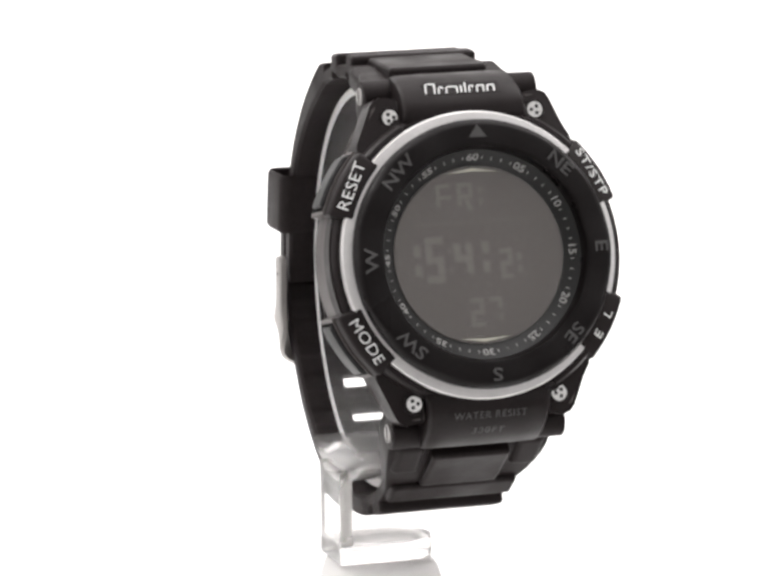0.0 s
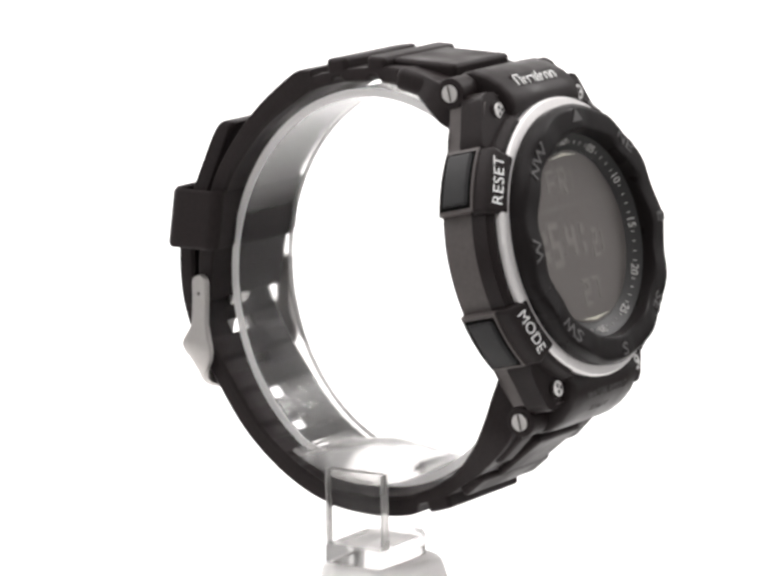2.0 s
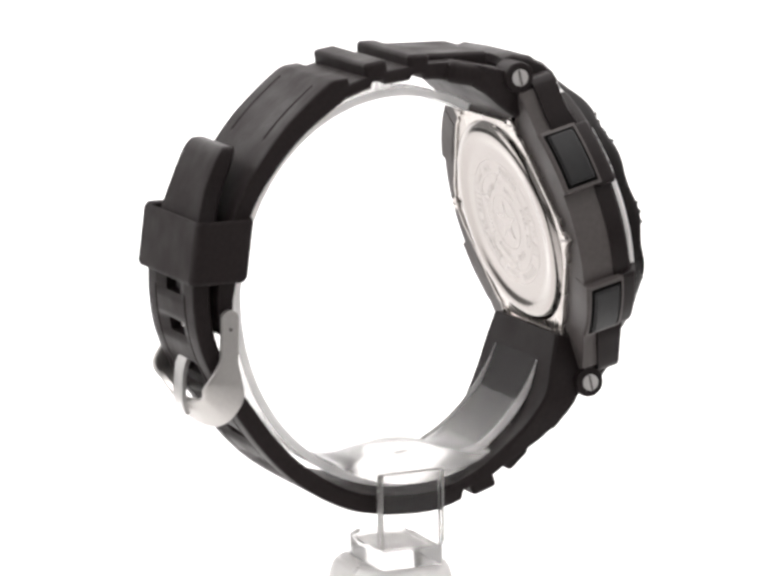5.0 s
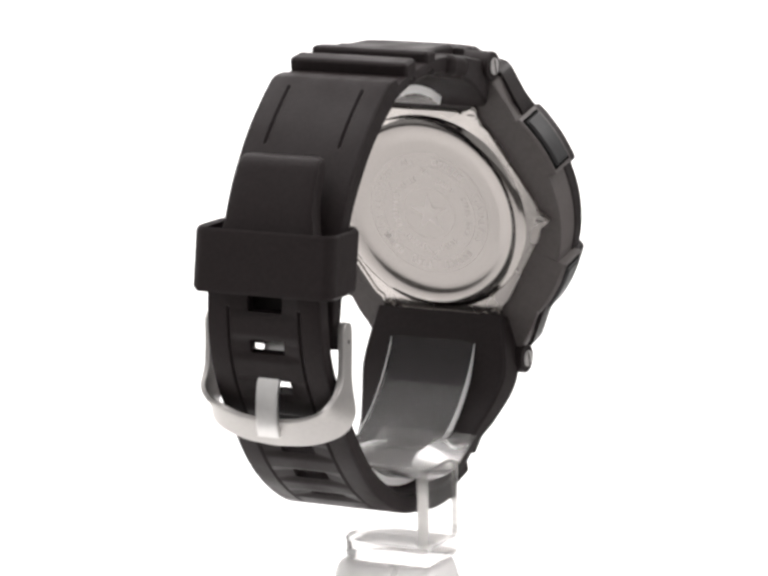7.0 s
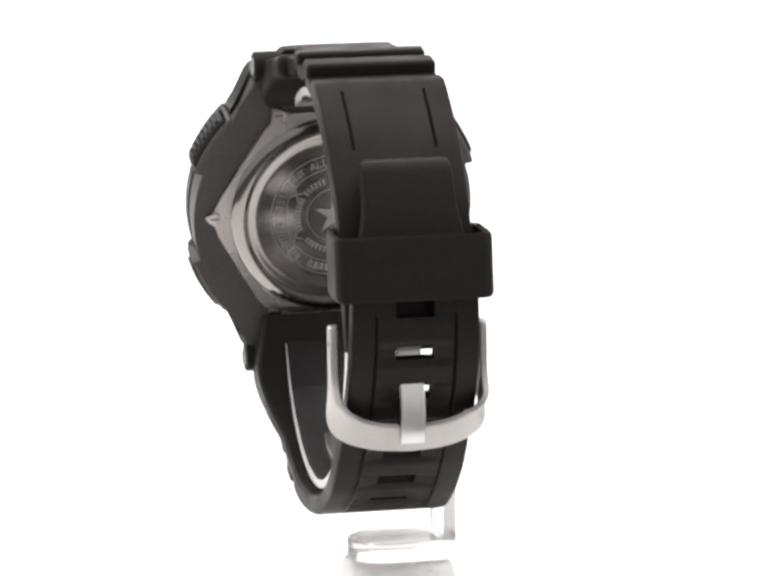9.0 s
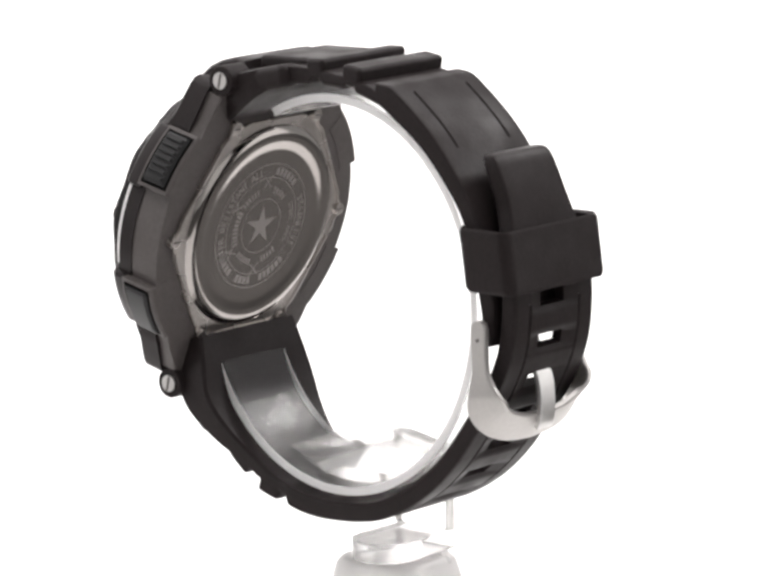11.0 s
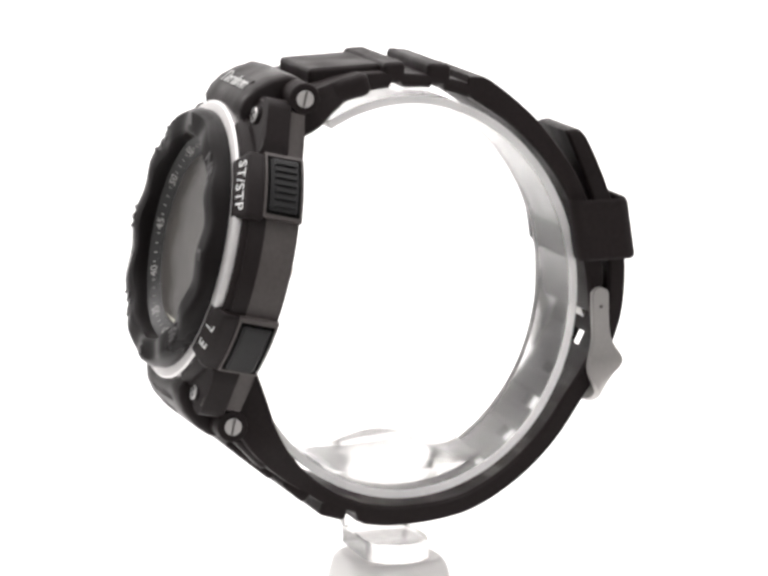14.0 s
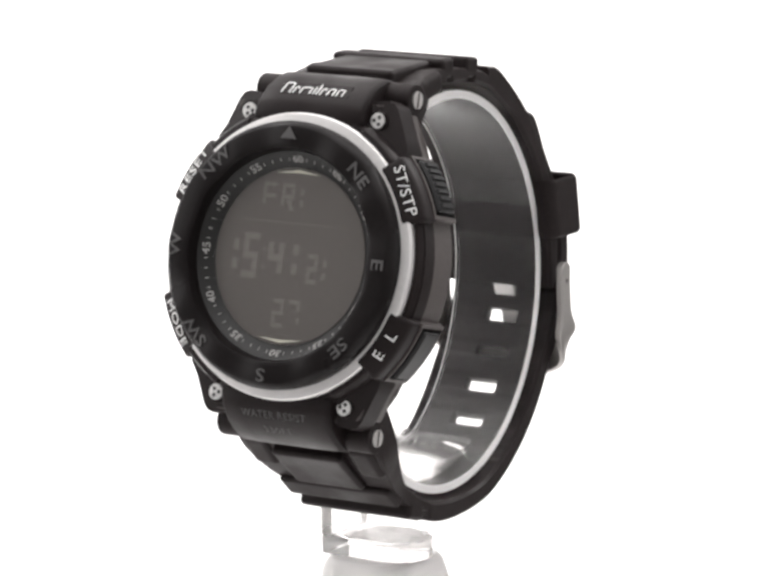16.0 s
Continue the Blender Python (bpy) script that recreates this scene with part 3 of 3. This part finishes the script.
def straps(watch):
    rpart = lambda name, bm, mat, parent, label="", smooth=35: part(name, bm, mat, parent, label, RIG, smooth)
    # upper strap: from 12 o'clock over the top and down the back to the buckle
    path = spline([(20.6, 29.2, 6.0, 13.0), (17.4, 31.2, 6.9, 14.2), (14.2, 33.9, 5.1, 13.7), (10.9, 35.8, 3.6, 12.4), (5.5, 36.7, 2.9, 11.3), (-2, 36.5, 2.3, 11.2), (-7, 35.5, 2.3, 11.2), (-10.0, 34.4, 2.5, 11.2), (-10.9, 34.0, 4.3, 11.2), (-18.5, 28.5, 3.8, 11.2),
                   (-24, 22.5, 3.4, 11.2), (-27.8, 16.5, 3.2, 11.1), (-29.9, 9.3, 3.2, 11.1), (-31.2, 3.5, 3.2, 11.0), (-31.7, 0.0, 2.8, 10.9), (-32.0, -2.6, 2.3, 10.8), (-32.2, -4.2, 1.5, 10.7)], 10)
    rows, _ = even(path, 320)
    SIGN[0] = 1
    upper = rpart("upper_strap", sweep_band(rows, groove=lambda v, z: -21.5 < v < -12.5, arches=(2.8, -4.45)), RUBBER, watch, "black moulded resin strap")
    ribs(rpart, upper, (("raised_panel", 17.4, 40.45, 4.6, 40.75, 3.4, 8.6, 0), ("rib", 5.1, 41.05, 1.2, 41.15, 3.5, 11.15, 0), ("rib", -2.9, 40.7, -7.1, 40.1, 3.5, 11.15, 0),
                        ("flank_pad", 18.4, 37.9, 8.4, 40.0, 4.0, 2.6, -10.5), ("flank_pad", 18.4, 37.9, 8.4, 40.0, 4.0, 2.6, 10.5)))
    # lower strap: from 6 o'clock under the stand, up the back, through buckle and keeper
    path = spline([(28.4, -9.2, 6.5, 12.4), (27.0, -14.0, 7.2, 13.4), (25.5, -19.3, 5.9, 14.2), (22.5, -24.4, 4.2, 13.0), (18.4, -28.8, 2.9, 11.4), (14.3, -31.8, 2.5, 11.2), (10.2, -33.6, 2.1, 11.2), (9.2, -34.0, 3.4, 11.2), (3.5, -34.9, 3.5, 11.2), (-4.9, -34.6, 3.3, 11.2),
                   (-11.0, -32.9, 3.3, 11.1), (-17.8, -28.8, 3.3, 11.0), (-23.2, -23.7, 3.3, 11.0), (-27.7, -17.6, 3.3, 10.9), (-31.8, -11.5, 3.2, 10.9), (-34.5, -5.5, 3.2, 10.8), (-35.5, 0.5, 3.2, 10.7), (-35.4, 6.5, 3.2, 10.4),
                   (-34.0, 13.0, 3.4, 9.0), (-32.2, 19.0, 3.4, 7.8), (-30.2, 24.0, 3.2, 7.6), (-29.5, 25.9, 2.7, 7.4), (-29.2, 26.7, 1.9, 7.0), (-29.1, 27.0, 0.9, 6.6)], 12)
    rows, length = even(path, 300)
    # slots every 6.9 mm, counted from the one that the prong takes
    at = min(range(len(rows)), key=lambda i: abs(rows[i][1] + 9.9) + (0 if rows[i][0] < -25 else 99))
    step = 6.9 / length * 299
    holes = []
    for k in range(-4, 4):
        c = at + k * step
        holes.append((int(round(c - 1.2 / length * 299)), int(round(c + 1.2 / length * 299))))
    SIGN[0] = -1
    lower = rpart("lower_strap", sweep_band(rows, holes, lambda v, z: z < 3 and v < 4), RUBBER, watch, "black slotted resin strap, its tail tucked into the keeper")
    ribs(rpart, lower, (("raised_panel", 32.6, -22.8, 24.6, -29.6, 3.0, 6.9, 0), ("rib", 23.97, -29.67, 20.1, -33.1, 3.5, 11.15, 0), ("rib", 17.5, -35.3, 12.9, -36.75, 3.3, 11.15, 0),
                        ("flank_pad", 32.9, -20.8, 27.6, -26.6, 4.0, 2.6, -10.5), ("flank_pad", 32.9, -20.8, 27.6, -26.6, 4.0, 2.6, 10.5)))
    # keeper loop, hollow for the two straps
    bm = bmesh.new()

    def ring(w, v0, v1, r, z):
        pts = []
        for sx, v, a0 in ((1, v1 - r, 0), (-1, v1 - r, 90), (-1, v0 + r, 180), (1, v0 + r, 270)):
            for i in range(5):
                a = radians(a0 + 22.5 * i)
                pts.append(bm.verts.new((3.1 + sx * (w - r) + r * math.cos(a), v + r * math.sin(a) + (z - 10.5) * 0.14, z)))
        return pts

    shapes = [(12.0, -38.6, -29.9, 0.4, 5.6), (12.8, -39.0, -29.0, 1.8, 5.2), (13.2, -39.3, -28.7, 2.0, 5.9), (13.2, -39.3, -28.7, 2.0, 15.1), (12.8, -39.0, -29.0, 1.8, 15.8), (12.0, -38.6, -29.9, 0.4, 15.4)]
    rings = [ring(*q) for q in shapes]
    for i in range(len(rings)):
        a, b = rings[i], rings[(i + 1) % len(rings)]
        for j in range(20):
            bm.faces.new((a[j], a[(j + 1) % 20], b[(j + 1) % 20], b[j]))
    rpart("keeper", bm, RUBBER, watch, "wide black strap keeper")
    buckle(rpart, watch)


def ribs(rpart, strap, blocks):
    """Raised panel and ribs across a strap: each from one outer edge (v, z) to the other, reaching inwards."""
    for name, v0, z0, v1, z1, deep, w, u0 in blocks:
        d = np.array((v1 - v0, z1 - z0))
        d = d / np.linalg.norm(d)
        n = np.array((-d[1], d[0]))
        if n @ np.array((v0, z0)) > 0:
            n = -n
        bm = bmesh.new()
        bmesh.ops.create_cube(bm, size=1)
        for v in bm.verts:
            e = np.array((v0, z0)) if v.co.y < 0 else np.array((v1, z1))
            e = e + (n * deep if v.co.z < 0 else 0)
            v.co = Vector((strap_mid(v0) + u0 + v.co.x * 2 * w, e[0], e[1]))
        bmesh.ops.recalc_face_normals(bm, faces=bm.faces)
        bmesh.ops.bevel(bm, geom=bm.edges[:], offset=1.3 if name == "flank_pad" else 0.8, segments=4, affect="EDGES", profile=0.5)
        rpart(name, bm, RUBBER, strap)


def buckle(rpart, watch):
    mid = 3.45
    path = [np.array((12.5, -33.0, z)) for z in (0.6, 0.52, 0.3, -0.05)] + spline([(12.5, -33.0, -0.6), (12.5, -33.0, -4.0), (12.5, -33.3, -8.8), (12.3, -34.0, -13.0), (10.7, -34.6, -16.1), (6.0, -34.8, -18.0), (0, -34.8, -18.6)], 6)
    path = path + [np.array((-p[0], p[1], p[2])) for p in path[-2::-1]]
    bm = bmesh.new()
    loops = []
    for i, p in enumerate(path):
        d = path[min(i + 1, len(path) - 1)] - path[max(i - 1, 0)]
        d = d / np.linalg.norm(d)
        bottom = min(1.0, max(0.0, (-p[2] - 8) / 6))
        wide = np.array((0.0, math.cos(radians(57 * bottom)), -math.sin(radians(57 * bottom))))
        wide = wide - d * (wide @ d)
        wide = wide / np.linalg.norm(wide)
        thin = np.cross(d, wide)
        w, t = 1.55 + 0.9 * math.exp(-((p[2] + 13) / 3) ** 2) + 1.2 * bottom, 0.65
        w = w * max(0.25, math.sqrt(1 - (1 - min(1.0, (0.62 - p[2]) / 1.25)) ** 2)) if p[2] > -0.63 else w
        loop = []
        for a, b in ((-w, -t * 0.6), (-w * 0.85, -t), (w * 0.85, -t), (w, -t * 0.6), (w, t * 0.6), (w * 0.85, t), (-w * 0.85, t), (-w, t * 0.6)):
            q = p + wide * a + thin * b
            loop.append(bm.verts.new((q[0] + mid, q[1], q[2])))
        loops.append(loop)
    for a, b in zip(loops, loops[1:]):
        for j in range(8):
            bm.faces.new((a[j], b[j], b[(j + 1) % 8], a[(j + 1) % 8]))
    bm.faces.new(loops[0])
    bm.faces.new(loops[-1][::-1])
    ob = rpart("buckle", bm, BUCKLE, watch, "brushed steel buckle frame")
    line = spline([(-33.4, -3.0), (-35.0, -7.6), (-36.6, -10.2), (-37.1, -13.4), (-37.1, -17.0), (-36.5, -18.9)], 5)
    bm = bmesh.new()
    loops = []
    for i, p in enumerate(line):
        d = line[min(i + 1, len(line) - 1)] - line[max(i - 1, 0)]
        d = d / np.linalg.norm(d)
        n = np.array((d[1], -d[0]))
        loops.append([bm.verts.new((mid + u, p[0] + n[0] * h, p[1] + n[1] * h)) for u, h in ((-2.0, -0.4), (2.0, -0.4), (2.0, 0.3), (1.8, 0.45), (-1.8, 0.45), (-2.0, 0.3))])
    for a, b in zip(loops, loops[1:]):
        for j in range(6):
            bm.faces.new((a[j], b[j], b[(j + 1) % 6], a[(j + 1) % 6]))
    bm.faces.new(loops[0])
    bm.faces.new(loops[-1][::-1])
    rpart("prong", bm, SCREW, ob, "flat steel prong")
    for sx in (-1, 1):
        bm = bmesh.new()
        bmesh.ops.create_cone(bm, segments=16, cap_ends=True, radius1=0.32, radius2=0.32, depth=0.2, matrix=Matrix.Translation((mid + sx * 13.16, -33.0, -2.6)) @ Matrix.Rotation(radians(90), 4, "Y"))
        rpart("pin_hole", bm, ENGRAVE, ob)


# ---- the stand ----
def display_stand():
    stand = tagged(new("watch_stand"), "clear acrylic C-shaped watch display stand on a frosted foot", "display stand")
    rpart = lambda name, bm, mat, parent, label="", smooth=35: part(name, bm, mat, parent, label, RIG, smooth)
    bm = bmesh.new()
    loops = []
    for i in range(91):
        a = radians(64 + (341 - 64) * i / 90)
        c, s = math.cos(a), math.sin(a)
        loops.append([bm.verts.new((4.6 + u, 0.7 + (29.3 + r) * c, 0.5 + (33.1 + r) * s)) for u, r in ((-8.2, 0.25), (-7.95, 0), (7.95, 0), (8.2, 0.25), (8.2, 1.25), (7.95, 1.5), (-7.95, 1.5), (-8.2, 1.25))])
    for a, b in zip(loops, loops[1:]):
        for j in range(8):
            bm.faces.new((a[j], b[j], b[(j + 1) % 8], a[(j + 1) % 8]))
    bm.faces.new(loops[0])
    bm.faces.new(loops[-1][::-1])
    rpart("cuff", bm, ACRYLIC, stand, "clear bent acrylic cuff")
    # edges of the cuff, whitish strips with the bright edge highlight painted in
    for side in (-1, 1):
        bm = bmesh.new()
        loops = []
        for i in range(91):
            a = radians(64 + (341 - 64) * i / 90)
            c, s = math.cos(a), math.sin(a)
            loops.append([bm.verts.new((4.6 + side * u, 0.7 + (29.3 + r) * c, 0.5 + (33.1 + r) * s)) for u, r in ((8.21, 0.05), (8.36, 0.05), (8.36, 1.45), (8.21, 1.45))])
        for p, q in zip(loops, loops[1:]):
            for j in range(4):
                bm.faces.new((p[j], q[j], q[(j + 1) % 4], p[(j + 1) % 4]))
        bm.faces.new(loops[0])
        bm.faces.new(loops[-1][::-1])
        rpart("cuff_edge", bm, EDGE, stand, "whitish acrylic edge strip with its highlight painted in")
    # end strips, whitened to paint the highlight at the cuff's tips
    for a in (64, 341):
        bm = box(-8.3, 8.3, 0.0, 1.5, -0.22, 0.0 if a < 90 else 0.22, 0.05)
        c, s = math.cos(radians(a)), math.sin(radians(a))
        side, out = Vector((-29.3 * s, 33.1 * c)).normalized(), Vector((c, s))
        for v in bm.verts:
            r, along = v.co.y, v.co.z
            v.co = Vector((4.6 + v.co.x, 0.7 + (29.3 + r) * c + side.x * along, 0.5 + (33.1 + r) * s + side.y * along))
        rpart("cuff_end", bm, EDGE, stand, "whitish acrylic end strip with its highlight painted in")
    # saddle inside the cuff
    top = spline([(-13.6, -28.0), (-11.5, -28.5), (-8.0, -27.7), (-4.0, -26.3), (0.5, -25.6), (5.0, -26.3), (9.0, -27.7), (12.5, -28.5), (15.0, -28.0)], 4)
    low = [(0.7 + 29.25 * math.cos(radians(a)), 0.5 + 33.05 * math.sin(radians(a))) for a in range(298, 239, -3)]
    outline = [(float(p[0]), float(p[1])) for p in top] + low
    bm = bmesh.new()
    k, tops = len(outline), len(top)
    rings = []
    for u, drop in ((-9.6, 0.9), (-9.1, 0.5), (-8.0, 0.18), (-6.0, 0.03), (-2.0, 0.05), (2.0, 0.15), (5.0, 0.32), (7.2, 0.5), (8.6, 0.7)):
        row = []
        for i, (v, z) in enumerate(outline):
            if i < tops:
                floor_z = 0.5 - 33.0 * math.sqrt(max(0.0, 1 - ((v - 0.7) / 29.25) ** 2))
                z = z + (floor_z - z) * drop
            row.append(bm.verts.new((u, v, z)))
        rings.append(row)
    for a, b in zip(rings, rings[1:]):
        for j in range(k):
            bm.faces.new((a[j], b[j], b[(j + 1) % k], a[(j + 1) % k]))
    bm.faces.new(rings[0])
    bm.faces.new(rings[-1][::-1])
    rpart("saddle", bm, CLOUDY, stand, "clear acrylic saddle")
    rpart("neck", box(-10.6, -8.4, -5.8, 5.3, -44.0, -30.4, 0.5), HAZY, stand, "clear acrylic neck plate")
    # grey strips added as outlines of the clear neck plate
    for v in (-6.12, 5.3):
        rpart("neck_edge", box(-10.6, -8.4, v, v + 0.32, -43.7, -30.6, 0.1), OUTLINE_GREY, stand, "greyish strip outlining the neck plate")

    def rounded(wu, wv, r, u0=-1.4, v0=-0.4, steps=6):
        pts = []
        for sx, sy, a0 in ((1, 1, 0), (-1, 1, 90), (-1, -1, 180), (1, -1, 270)):
            for i in range(steps + 1):
                a = radians(a0 + 90 * i / steps)
                pts.append((u0 + sx * (wu - r) + r * math.cos(a), v0 + sy * (wv - r) + r * math.sin(a)))
        return pts

    def loft(levels, mat, name, label):
        bm = bmesh.new()
        rings = [[bm.verts.new((x, y, z)) for x, y in rounded(wu, wv, r)] for wu, wv, r, z in levels]
        k = len(rings[0])
        for a, b in zip(rings, rings[1:]):
            for j in range(k):
                bm.faces.new((a[j], a[(j + 1) % k], b[(j + 1) % k], b[j]))
        bm.faces.new(rings[0][::-1])
        bm.faces.new(rings[-1])
        return rpart(name, bm, mat, stand, label)

    tongue = [(-10.6, 5.2), (-10.6, -6.2)] + [(1.9 + 5.7 * math.cos(radians(a)), -0.5 + 5.7 * math.sin(radians(a))) for a in range(-90, 91, 10)]
    rpart("slab", prism(tongue, -47.2, -43.7, 0.5, 3), CLOUDY, stand, "clear acrylic tongue of the bracket")
    # The foot is lengthened out of view, down to the lowered paper.
    loft([(46.0, 46.0, 12.0, -350.0), (45.6, 45.6, 12.0, -346.0), (24.0, 24.0, 9.0, -150.0), (13.0, 12.6, 7.0, -70.0), (9.9, 9.9, 5.4, -52.5), (9.3, 9.3, 5.2, -50.0), (8.9, 8.9, 5.0, -48.4), (8.3, 8.3, 5.0, -47.5), (7.6, 7.6, 4.6, -47.25)], FROST, "foot", "frosted acrylic foot")
    return stand


watch = whole_watch()
stand = display_stand()


# ---- the turn ----
def motions():
    slip = ((0, 0.42), (1.5, 0.02), (3, -0.16), (8, -0.1), (12, -0.15), (14.5, 0.1), (16, 0.3))
    rows = []
    for i in range(33):
        t = i * 0.5
        a = AXIS + RATE * t + float(np.interp(t, [s[0] for s in slip], [s[1] for s in slip]))
        rows.append((t, pose(0, 0, LIFT, 0, 0, a)))
    walk(watch, rows)
    walk(stand, rows)


motions()
